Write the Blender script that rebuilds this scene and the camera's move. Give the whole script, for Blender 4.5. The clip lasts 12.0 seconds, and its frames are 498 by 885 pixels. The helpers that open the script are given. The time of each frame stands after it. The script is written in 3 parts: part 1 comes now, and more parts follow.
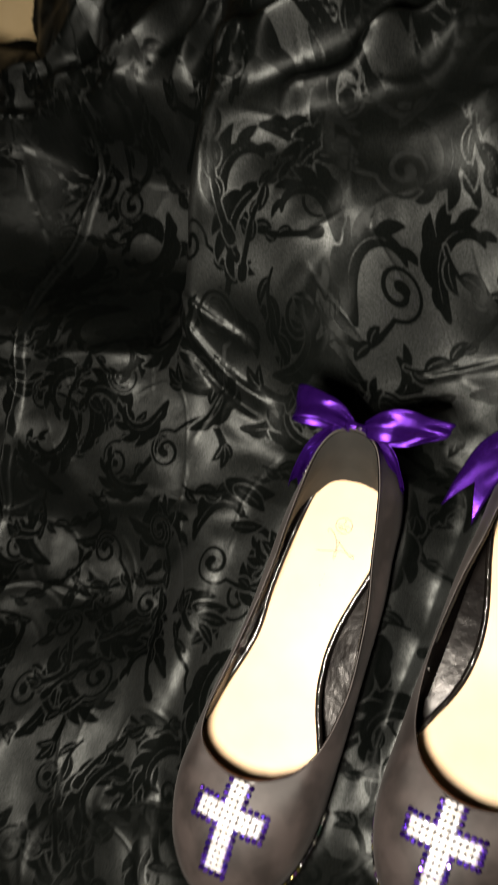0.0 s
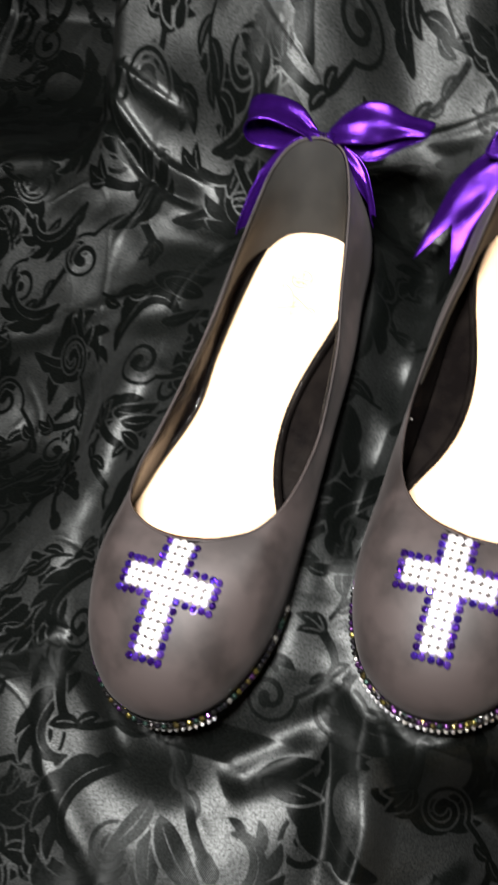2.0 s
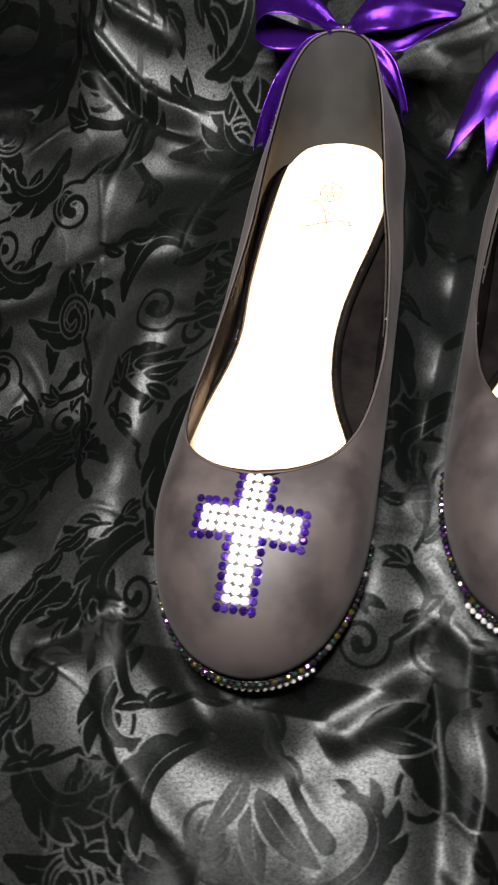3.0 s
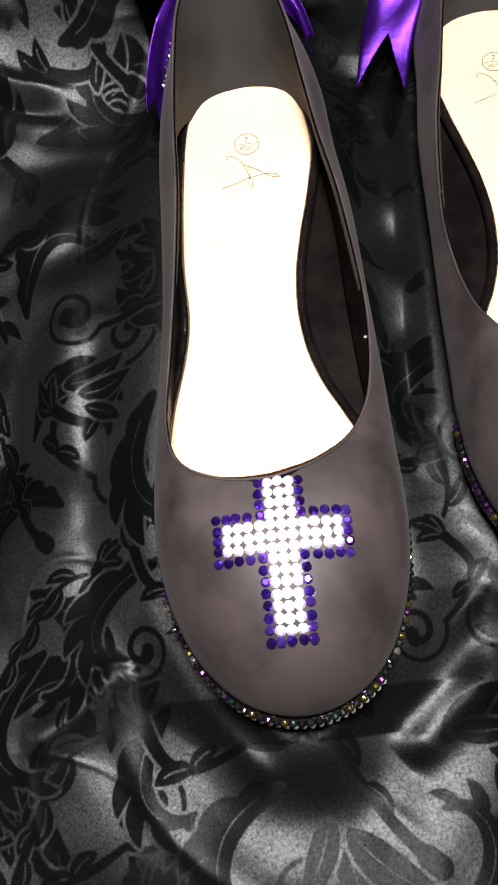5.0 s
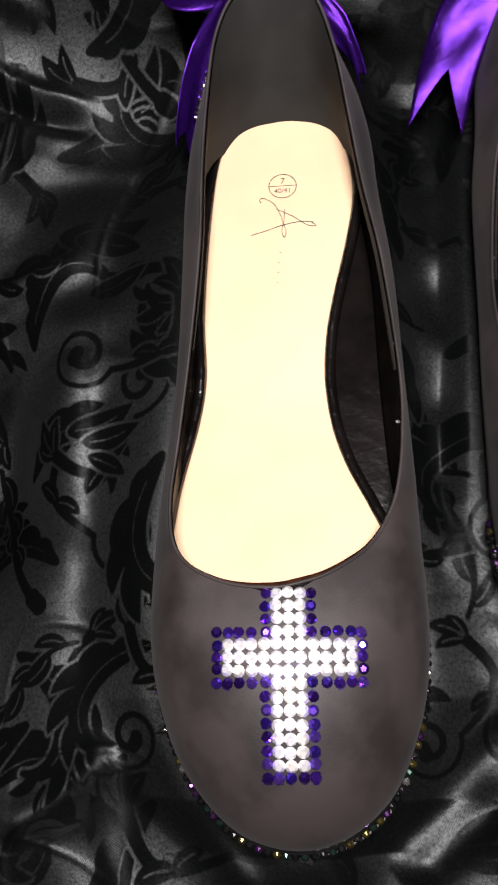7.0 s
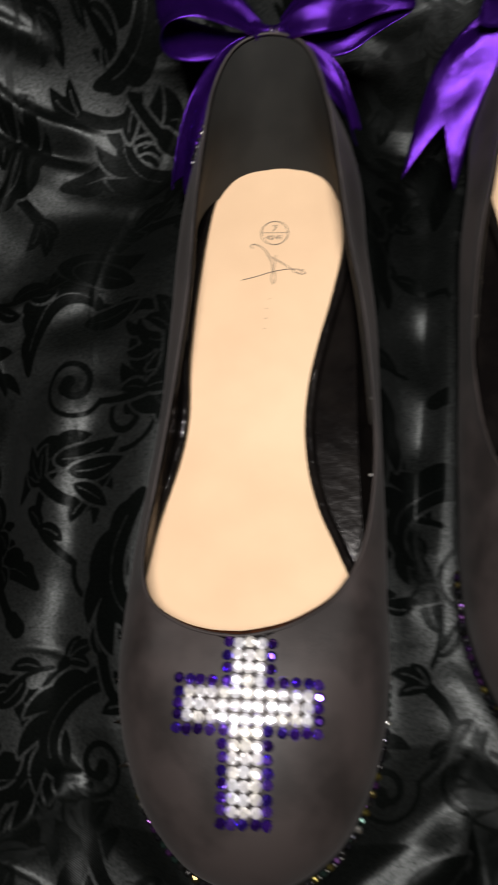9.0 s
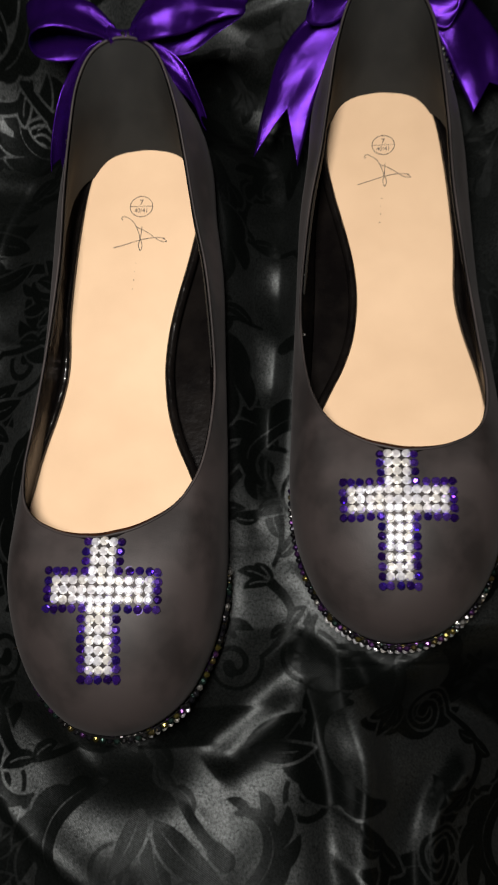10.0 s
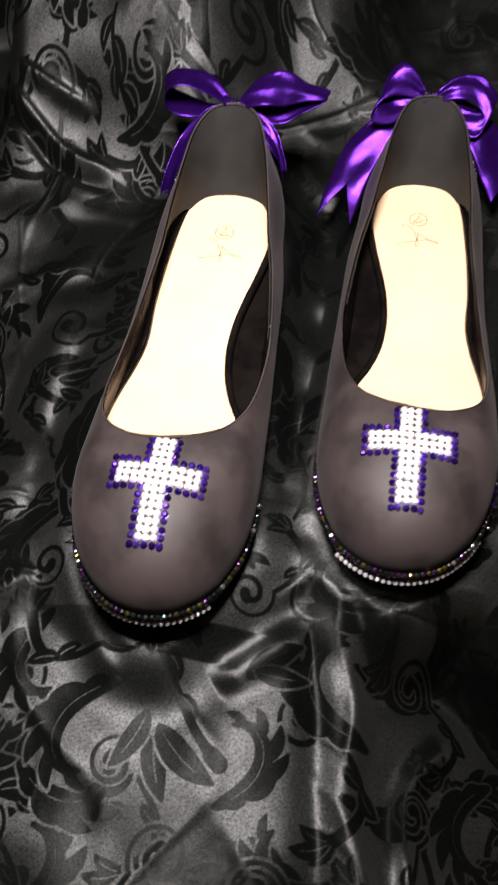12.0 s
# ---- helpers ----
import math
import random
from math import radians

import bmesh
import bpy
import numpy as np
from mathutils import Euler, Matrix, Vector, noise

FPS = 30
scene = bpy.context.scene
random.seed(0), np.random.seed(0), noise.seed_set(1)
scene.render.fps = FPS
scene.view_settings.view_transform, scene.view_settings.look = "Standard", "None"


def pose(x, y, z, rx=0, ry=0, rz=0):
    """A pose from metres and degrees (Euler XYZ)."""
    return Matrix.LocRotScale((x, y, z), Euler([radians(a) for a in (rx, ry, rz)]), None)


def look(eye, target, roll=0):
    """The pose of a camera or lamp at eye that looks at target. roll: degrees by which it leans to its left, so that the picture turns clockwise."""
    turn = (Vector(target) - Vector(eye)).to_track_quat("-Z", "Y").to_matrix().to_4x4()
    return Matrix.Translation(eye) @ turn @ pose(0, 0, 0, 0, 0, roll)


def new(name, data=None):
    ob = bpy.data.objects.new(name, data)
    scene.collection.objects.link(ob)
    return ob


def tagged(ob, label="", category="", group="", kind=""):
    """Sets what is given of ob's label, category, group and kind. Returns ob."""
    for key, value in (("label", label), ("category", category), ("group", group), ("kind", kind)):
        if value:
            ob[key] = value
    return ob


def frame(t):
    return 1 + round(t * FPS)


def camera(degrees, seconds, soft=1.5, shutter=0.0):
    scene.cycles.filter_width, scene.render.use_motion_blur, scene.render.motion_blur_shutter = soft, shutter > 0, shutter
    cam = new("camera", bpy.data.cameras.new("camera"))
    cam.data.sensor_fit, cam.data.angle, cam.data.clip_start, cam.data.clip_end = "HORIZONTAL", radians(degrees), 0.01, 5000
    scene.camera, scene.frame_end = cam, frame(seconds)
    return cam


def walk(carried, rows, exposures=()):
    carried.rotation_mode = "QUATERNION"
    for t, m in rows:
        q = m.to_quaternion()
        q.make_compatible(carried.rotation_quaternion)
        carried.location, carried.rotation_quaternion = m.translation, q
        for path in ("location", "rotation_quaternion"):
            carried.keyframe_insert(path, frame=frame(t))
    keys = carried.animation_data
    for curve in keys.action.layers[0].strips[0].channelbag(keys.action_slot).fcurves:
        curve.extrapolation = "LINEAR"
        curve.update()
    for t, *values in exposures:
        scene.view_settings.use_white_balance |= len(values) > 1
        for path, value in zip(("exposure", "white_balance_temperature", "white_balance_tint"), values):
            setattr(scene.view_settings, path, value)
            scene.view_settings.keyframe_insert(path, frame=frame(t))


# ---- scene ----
from mathutils.bvhtree import BVHTree

cam = camera(34.0, 12.0, soft=1.9, shutter=0.5)
PATH = [
    (0, (0.106, -0.024, 0.465), (-0.621, 0.194, -1.386), -54.8),
    (0.5, (0.112, -0.081, 0.444), (-0.676, 0.436, -1.32), -37.4),
    (1, (0.105, -0.119, 0.399), (-0.64, 0.382, -1.388), -36.5),
    (1.5, (0.104, -0.155, 0.366), (-0.594, 0.31, -1.45), -36.9),
    (2, (0.105, -0.186, 0.345), (-0.468, 0.375, -1.488), -29.0),
    (2.5, (0.083, -0.213, 0.313), (-0.412, 0.419, -1.519), -24.5),
    (3, (0.059, -0.214, 0.312), (-0.393, 0.384, -1.543), -27.6),
    (5, (0.011, -0.199, 0.277), (-0.133, 0.387, -1.63), -19.4),
    (5.5, (0.012, -0.186, 0.279), (-0.114, 0.381, -1.635), -19.0),
    (6, (0.007, -0.162, 0.291), (-0.096, 0.377, -1.632), -14.3),
    (6.5, (0.014, -0.16, 0.277), (-0.127, 0.355, -1.65), -17.7),
    (8.5, (0.005, -0.148, 0.253), (-0.285, 0.378, -1.655), -25.7),
    (9, (0.023, -0.146, 0.272), (-0.191, 0.369, -1.648), -20.8),
    (9.5, (0.053, -0.154, 0.304), (-0.111, 0.262, -1.645), -20.3),
    (10, (0.073, -0.164, 0.32), (-0.097, 0.243, -1.63), -22.3),
    (10.5, (0.085, -0.15, 0.378), (-0.154, 0.271, -1.562), -29.2),
    (11, (0.109, -0.143, 0.426), (-0.225, 0.438, -1.458), -28.4),
    (11.5, (0.084, -0.242, 0.385), (-0.129, 0.576, -1.428), -8.6),
    (12, (0.066, -0.284, 0.345), (-0.123, 0.599, -1.44), -4.0),
]
EXPOSURES = [(0.0, 1.4, 7650, 13), (0.5, 1.72, 7350, 14), (2.0, 1.98, 6700, 15), (3.0, 1.95, 6700, 16), (5.0, 1.6, 6700, 22), (5.5, 1.3, 6600, 22), (6.0, 1.0, 6550, 16), (8.5, 0.97, 6750, 30), (9.0, 0.38, 6750, 15), (9.5, 0.32, 6770, 14), (11.0, 0.65, 6800, 18), (12.0, 1.5, 6950, 25)]
walk(cam, [(t, look(eye, target, roll)) for t, eye, target, roll in PATH], EXPOSURES)

# ---- light: the small white torch beside the lens, and a dim room ----
world = bpy.data.worlds.new("world")
scene.world = world
world.use_nodes = True
world.node_tree.nodes["Background"].inputs[0].default_value = (0.5, 0.55, 0.6, 1)
world.node_tree.nodes["Background"].inputs[1].default_value = 0.009

torch = new("torch", bpy.data.lights.new("torch", "AREA"))
torch.data.shape, torch.data.size = "DISK", 0.11
torch.data.energy, torch.data.color = 2.2, (1.0, 0.98, 0.95)
torch.matrix_world = look((0.030, -0.125, 0.45), (-0.04, 0.0, 0.0))


# ---- materials ----
def material(name):
    m = bpy.data.materials.new(name)
    m.use_nodes = True
    nt = m.node_tree
    return m, nt, nt.nodes["Principled BSDF"]


def node(nt, kind, **values):
    n = nt.nodes.new(kind)
    for key, value in values.items():
        n.inputs[key.replace("_", " ")].default_value = value
    return n


def noise_ramp(nt, scale, lo, hi, low, high, detail=6.0):
    """Object-space noise through a ramp; returns the ramp's colour socket and the noise's value."""
    tc = nt.nodes.new("ShaderNodeTexCoord")
    n = node(nt, "ShaderNodeTexNoise", Scale=scale, Detail=detail)
    nt.links.new(tc.outputs["Object"], n.inputs["Vector"])
    r = nt.nodes.new("ShaderNodeValToRGB")
    r.color_ramp.elements[0].position, r.color_ramp.elements[1].position = lo, hi
    r.color_ramp.elements[0].color, r.color_ramp.elements[1].color = (*low, 1), (*high, 1)
    nt.links.new(n.outputs["Fac"], r.inputs["Fac"])
    return r.outputs["Color"], n.outputs["Fac"]


def bump(nt, height, bsdf, strength, distance):
    b = node(nt, "ShaderNodeBump", Strength=strength, Distance=distance)
    nt.links.new(height, b.inputs["Height"])
    nt.links.new(b.outputs["Normal"], bsdf.inputs["Normal"])
    return b


def simple(name, low, high, scale, rough, bump_scale=0.0, bump_depth=0.0, metallic=0.0, spec=0.5, sheen=0.0):
    m, nt, b = material(name)
    c, _ = noise_ramp(nt, scale, 0.4, 0.6, low, high)
    nt.links.new(c, b.inputs["Base Color"])
    b.inputs["Roughness"].default_value, b.inputs["Metallic"].default_value = rough, metallic
    b.inputs["Specular IOR Level"].default_value, b.inputs["Sheen Weight"].default_value = spec, sheen
    if bump_depth:
        _, h = noise_ramp(nt, bump_scale, 0, 1, (0, 0, 0), (1, 1, 1))
        bump(nt, h, b, 0.6, bump_depth)
    return m


SUEDE = simple("black microsuede", (0.0140, 0.0110, 0.0104), (0.0330, 0.0262, 0.0250), 48, 0.56, 1800, 0.00006, sheen=0.03, spec=0.4)
PATENT = simple("glossy black lining", (0.003, 0.0025, 0.0025), (0.006, 0.005, 0.0045), 60, 0.19, 38, 0.0018, spec=0.11)
PIPING = simple("glossy black piping", (0.003, 0.0025, 0.0025), (0.006, 0.005, 0.0045), 60, 0.16, 110, 0.0022, spec=1.0)
HEEL_LINING = simple("soft grey-black heel lining", (0.0105, 0.0112, 0.0105), (0.016, 0.0168, 0.0155), 60, 0.8, 1500, 0.0001, spec=0.3)
# the raw edge's brown paints the light bounced up from the insole
RAW_EDGE = simple("raw edge with insole bounce", (0.016, 0.0045, 0.001), (0.034, 0.010, 0.0025), 300, 0.8, spec=0.1)
GLUE = simple("hardened clear glue", (0.35, 0.35, 0.34), (0.45, 0.45, 0.44), 300, 0.1, spec=0.8)
RUBBER = simple("black rubber sole", (0.006, 0.006, 0.006), (0.012, 0.012, 0.012), 80, 0.6)
FOIL = simple("dark purple foil", (0.012, 0.005, 0.05), (0.022, 0.008, 0.085), 500, 0.3, metallic=0.5)
INK = simple("dark printing ink", (0.035, 0.035, 0.033), (0.09, 0.085, 0.08), 900, 0.7)
PLASTER = simple("white wall paint", (0.55, 0.54, 0.52), (0.62, 0.61, 0.58), 3, 0.9)


def insole_material():
    m, nt, b = material("tan faux-leather insole")
    c, h = noise_ramp(nt, 45, 0.3, 0.7, (0.69, 0.485, 0.305), (0.75, 0.535, 0.34))
    nt.links.new(c, b.inputs["Base Color"])
    b.inputs["Roughness"].default_value, b.inputs["Specular IOR Level"].default_value = 0.42, 0.4
    _, g = noise_ramp(nt, 1400, 0, 1, (0, 0, 0), (1, 1, 1))
    bump(nt, g, b, 0.35, 0.00008)
    return m


def satin_material():
    """Purple satin ribbon: fine threads along the ribbon give it a stretched gloss."""
    m, nt, b = material("purple satin")
    c, _ = noise_ramp(nt, 220, 0.3, 0.7, (0.034, 0.006, 0.135), (0.046, 0.008, 0.175))
    nt.links.new(c, b.inputs["Base Color"])
    b.inputs["Roughness"].default_value, b.inputs["Metallic"].default_value = 0.25, 0.80
    b.inputs["Specular IOR Level"].default_value = 0.9
    b.inputs["Specular Tint"].default_value = (0.60, 0.36, 1.0, 1)
    b.inputs["Anisotropic"].default_value = 0.5
    t = nt.nodes.new("ShaderNodeTangent")
    t.direction_type, t.uv_map = "UV_MAP", "UVMap"
    nt.links.new(t.outputs[0], b.inputs["Tangent"])
    uv = nt.nodes.new("ShaderNodeTexCoord")
    w = node(nt, "ShaderNodeTexNoise", Scale=60.0, Detail=4.0, Roughness=0.7)
    mp = nt.nodes.new("ShaderNodeMapping")
    mp.inputs["Scale"].default_value = (1.0, 4.0, 1.0)
    nt.links.new(uv.outputs["UV"], mp.inputs["Vector"])
    nt.links.new(mp.outputs["Vector"], w.inputs["Vector"])
    fine = bump(nt, w.outputs["Fac"], b, 0.35, 0.00016)
    crumple = node(nt, "ShaderNodeTexNoise", Scale=7.0, Detail=2.0, Distortion=0.8)
    nt.links.new(uv.outputs["UV"], crumple.inputs["Vector"])
    soft = node(nt, "ShaderNodeBump", Strength=0.12, Distance=0.0016)
    nt.links.new(crumple.outputs["Fac"], soft.inputs["Height"])
    nt.links.new(soft.outputs["Normal"], fine.inputs["Normal"])
    return m


def stone_material(name, colour, metallic, rough):
    m, nt, b = material(name)
    oi = nt.nodes.new("ShaderNodeObjectInfo")
    r = nt.nodes.new("ShaderNodeValToRGB")
    r.color_ramp.elements.remove(r.color_ramp.elements[1])
    for k, c in enumerate(colour):
        e = r.color_ramp.elements[0] if k == 0 else r.color_ramp.elements.new(k / len(colour))
        e.color = (*c, 1)
    r.color_ramp.interpolation = "CONSTANT"
    nt.links.new(oi.outputs["Random"], r.inputs["Fac"])
    nt.links.new(r.outputs["Color"], b.inputs["Base Color"])
    b.inputs["Metallic"].default_value, b.inputs["Roughness"].default_value = metallic, rough
    return m


INSOLE = insole_material()
SATIN = satin_material()
CRYSTAL = stone_material("clear crystal", [(0.95, 0.95, 0.97), (0.9, 0.92, 0.97), (0.96, 0.95, 0.90)], 0.62, 0.24)
PURPLE_STONE = stone_material("purple crystal", [(0.09, 0.035, 0.46), (0.05, 0.02, 0.32), (0.18, 0.08, 0.60), (0.05, 0.015, 0.20), (0.10, 0.03, 0.42)], 0.85, 0.12)
# beside the film's own colours, the paler tones paint glints on single stones
DARK_STONE = stone_material("jet crystal with a rainbow film and painted glints", [(0.03, 0.03, 0.035), (0.13, 0.11, 0.03), (0.05, 0.02, 0.09), (0.03, 0.06, 0.05), (0.02, 0.02, 0.025), (0.08, 0.03, 0.11), (0.03, 0.03, 0.03), (0.10, 0.08, 0.03), (0.02, 0.02, 0.02), (0.03, 0.03, 0.03), (0.30, 0.30, 0.28)], 0.85, 0.2)
SILVER = simple("polished silver metal", (0.75, 0.75, 0.76), (0.82, 0.82, 0.83), 100, 0.15, metallic=1.0)


# ---- small mesh tools ----
def mesh_of(name, bm, mat, smooth=True):
    me = bpy.data.meshes.new(name)
    bmesh.ops.recalc_face_normals(bm, faces=bm.faces)
    bm.to_mesh(me)
    bm.free()
    me.materials.append(mat)
    if smooth:
        me.polygons.foreach_set("use_smooth", [True] * len(me.polygons))
    return me


def part(name, bm, mat, parent, label="", smooth=True):
    ob = new(name, mesh_of(name, bm, mat, smooth))
    ob.parent = parent
    return tagged(ob, label)


def spline(points, per, closed=True):
    """Catmull-Rom through the points, per samples a span."""
    p = np.array(points, float)
    n = len(p)
    out = []
    for i in range(n if closed else n - 1):
        a, b, c, d = (p[(i + k) % n] if closed else p[min(max(i + k, 0), n - 1)] for k in (-1, 0, 1, 2))
        for t in np.arange(per) / per:
            out.append(0.5 * (2 * b + (c - a) * t + (2 * a - 5 * b + 4 * c - d) * t * t + (3 * b - a - 3 * c + d) * t ** 3))
    if not closed:
        out.append(p[-1])
    return np.array(out)


def grid_mesh(bm, rows, closed=False):
    """Faces between rows of points; closed joins each row's end to its start."""
    vs = [[bm.verts.new(p) for p in row] for row in rows]
    n = len(vs[0])
    for a, b in zip(vs, vs[1:]):
        for j in range(n if closed else n - 1):
            k = (j + 1) % n
            bm.faces.new((a[j], a[k], b[k], b[j]))
    return vs


def tube(bm, path, radius, sides=8, closed=True):
    path = np.array(path)
    n = len(path)
    rows = []
    for i in range(n):
        d = path[(i + 1) % n] - path[i - 1] if closed else path[min(i + 1, n - 1)] - path[max(i - 1, 0)]
        d = d / np.linalg.norm(d)
        up = np.array((0.0, 0.0, 1.0))
        x = np.cross(d, up)
        x /= max(np.linalg.norm(x), 1e-6)
        y = np.cross(x, d)
        r = radius if np.isscalar(radius) else radius[i]
        rows.append([path[i] + r * (x * math.cos(a) + y * math.sin(a)) for a in np.arange(sides) * 2 * math.pi / sides])
    if closed:
        rows.append(rows[0])
    grid_mesh(bm, rows, closed=True)
    bmesh.ops.remove_doubles(bm, verts=bm.verts, dist=1e-7)


# ---- the shoe ----
# side, top: the outline at the sole and at the opening's edge, from the heel's back round the outer side (millimetres)
SIDE = [(1, 46), (-13, 43), (-24, 33), (-31, 15), (-34, -8), (-35, -35), (-36, -69), (-39, -100), (-41, -120), (-42, -140),
        (-41.5, -158), (-37.5, -177), (-29.5, -193), (-16, -205.5), (0, -210)]
SIDE_IN = [(15, -207), (28, -197), (36, -182), (40, -166), (41, -148), (40, -128), (39, -108), (37, -72), (36, -35),
           (33, -8), (31, 15), (25, 33), (14, 43)]
TOP = [(0, 47.5, 56), (-11.5, 43.5, 55), (-18.5, 31, 52), (-22, 12, 47), (-24, -10, 43), (-25, -35, 40), (-28, -68, 38), (-31, -96, 38),
       (-32.8, -114, 39.5), (-31.5, -126, 41.5), (-27, -133, 43.5), (-19, -137.5, 45), (-12, -139.5, 46), (-6, -140.2, 46.5), (-1, -140.2, 46.5)]
TOP_IN = [(5, -139, 46.5), (11, -137, 45.5), (18, -133, 43.5), (23.5, -128.5, 41.5), (28, -122, 39), (32, -112, 36.5), (34.5, -96, 33.5),
          (35, -75, 31.5), (31.5, -40, 33.5), (26.5, -15, 37.5), (23, 6, 42.5), (19, 26, 49.5), (12, 42.5, 55)]
FOOTBED = [(2, 28.5), (-12, 25.3), (-21, 14.8), (-25.2, -13), (-27.2, -46), (-26.5, -68), (-28.5, -84), (-33, -104), (-35, -118), (-37, -140)]
FOOTBED_IN = [(-30, -170), (0, -192), (29, -170), (33, -140), (29, -124), (23.5, -111), (18.5, -100), (15, -89), (13.2, -78), (12.7, -67), (13.8, -54), (16.6, -40),
              (21, -22), (24, -3), (21.3, 15.8), (13.5, 24.2)]


def gem(radius, height, table=0.55, sides=10):
    bm = bmesh.new()
    low = [bm.verts.new((radius * math.cos(a), radius * math.sin(a), 0)) for a in np.arange(sides) * 2 * math.pi / sides]
    mid = [bm.verts.new((radius * 0.98 * math.cos(a), radius * 0.98 * math.sin(a), height * 0.25)) for a in np.arange(sides) * 2 * math.pi / sides]
    top = [bm.verts.new((radius * table * math.cos(a), radius * table * math.sin(a), height)) for a in (np.arange(sides // 2) + 0.25) * 4 * math.pi / sides]
    n = sides
    for i in range(n):
        bm.faces.new((low[i], low[(i + 1) % n], mid[(i + 1) % n], mid[i]))
    h = n // 2
    for i in range(h):
        a, b, c = mid[2 * i], mid[(2 * i + 1) % n], mid[(2 * i + 2) % n]
        bm.faces.new((a, b, top[i]))
        bm.faces.new((b, c, top[i]))
        bm.faces.new((c, top[(i + 1) % h], top[i]))
    bm.faces.new(top)
    return bm


GEMS = {name: mesh_of("rhinestone", gem(r, h), mat, smooth=False) for name, r, h, mat in (
    ("clear", 0.00168, 0.0014, CRYSTAL), ("purple", 0.00152, 0.0017, PURPLE_STONE), ("jet", 0.00125, 0.0011, DARK_STONE),
    ("edge", 0.00125, 0.0011, CRYSTAL), ("grit", 0.0010, 0.0010, SILVER))}


def set_stone(kind, place, normal, parent, rng, tilt=0.06):
    ob = new("rhinestone", GEMS[kind])
    ob.parent = parent
    n = (Vector(normal) + Vector((rng.uniform(-tilt, tilt), rng.uniform(-tilt, tilt), 0))).normalized()
    ob.matrix_basis = Matrix.Translation(Vector(place) - n * 0.0002) @ n.to_track_quat("Z", "Y").to_matrix().to_4x4() @ pose(0, 0, 0, 0, 0, rng.uniform(0, 360))
    return ob


def bezier(a, b, c, d, t):
    return a * (1 - t) ** 3 + 3 * b * t * (1 - t) ** 2 + 3 * c * t * t * (1 - t) + d * t ** 3


def shoe(where, mirror, label, ribbons, seed, deep=0.0):
    """A ballet flat; mirror is -1 for the other foot."""
    rng = random.Random(seed)
    base = tagged(new("ballet_flat"), label, "shoe", "pair of shoes")
    base.matrix_world = where
    flip = np.array((mirror, 1.0, 1.0))
    per = 8
    side = spline([(x, y, 0) for x, y in SIDE + SIDE_IN], per) * 0.001 * flip
    top = spline(TOP + TOP_IN, per) * 0.001 * flip
    # the toe turns up a little off the ground
    spring = np.clip((-0.125 - side[:, 1]) / 0.085, 0, 1) ** 1.6
    side[:, 2] = 0.017 * spring
    top[:, 2] += 0.002 * spring
    # how much further forward the opening reaches
    top[:, 1] -= deep * np.clip((-0.085 - top[:, 1]) / 0.045, 0, 1)
    n = len(side)
    out = np.roll(side, -1, 0) - np.roll(side, 1, 0)
    out = np.stack([out[:, 1], -out[:, 0], np.zeros(n)], 1)
    out /= np.linalg.norm(out, axis=1)[:, None]
    out *= np.sign((out * (side - np.array((0, -0.08, 0)))).sum(1))[:, None]
    up = np.array((0, 0, 1.0))

    def wall(t):
        """Points of the upper at the share t of its height from the sole to the opening."""
        rise = top[:, 2:3]
        span = np.linalg.norm((top - side)[:, :2], axis=1)[:, None]
        a = side - out * 0.0035 + up * 0.005
        b = side + out * (0.0035 - 0.0015 * spring[:, None]) + up * np.minimum(rise * 0.62, 0.027 + 0.006 * spring[:, None])
        low = np.clip((span - 0.007) / 0.030, 0, 1)
        low = low * low * (3 - 2 * low)
        c = top + (side - top) * np.array((1, 1, 0)) * (0.25 + 0.20 * low) + up * (-0.012 + (0.0165 + 0.0050 * spring[:, None]) * low)
        return bezier(a, b, c, top, t)

    levels = np.linspace(0, 1, 15)
    bm = bmesh.new()
    grid_mesh(bm, [wall(t) for t in levels], closed=True)
    bm.normal_update()
    tree = BVHTree.FromBMesh(bm)
    upper = part("upper", bm, SUEDE, base)

    # lining: down from the opening to the footbed; under the vamp it runs forward inside the toe
    foot = spline([(x, y, 0) for x, y in FOOTBED + FOOTBED_IN], 9) * 0.001 * flip
    bottom = side * 0.0
    for i in range(n):
        bottom[i] = side[i] * np.array((1, 1, 0)) - out[i] * 0.006 + up * 0.0085
    heel = np.clip((side[:, 1] - 0.0) / 0.045, 0, 1)[:, None]
    bottom = bottom * (1 - heel) + (np.array((0.001 * mirror, 0, 0.010)) + (bottom - np.array((0, 0, 0.0085))) * np.array((0.86, 0.66, 0))) * heel
    bm = bmesh.new()
    rows = []
    for t in np.linspace(0, 1, 9):
        w = wall(1 - t)
        deepness = np.clip((np.linalg.norm((top - side)[:, :2], axis=1)[:, None] - 0.009) / 0.018, 0, 1)
        inner = deepness * (w - up * 0.002 * min(1, 4 * t) - out * 0.002 * t) + (1 - deepness) * (top * (1 - t) + bottom * t + (side - top) * np.array((1, 1, 0)) * 0.35 * math.sin(math.pi * t) * (1 - heel))
        rows.append(inner - out * 0.0012)
    rows.append(bottom)
    grid_mesh(bm, rows, closed=True)
    bm.faces.new([bm.verts.new(p) for p in bottom + up * 0.0002])
    part("lining", bm, PATENT, base, "glossy black lining")
    # heel lining pad
    bm = bmesh.new()
    reach = 6 * per
    idx = [i % n for i in range(-reach, reach + 1)]
    thick = [0.0012 * math.cos(math.pi / 2 * (abs(k) / reach) ** 3) for k in range(-reach, reach + 1)]
    depth = [0.97 * (1 - 0.9 * max(0, (abs(k) / per - 2.6) / 3.4) ** 0.8) for k in range(-reach, reach + 1)]
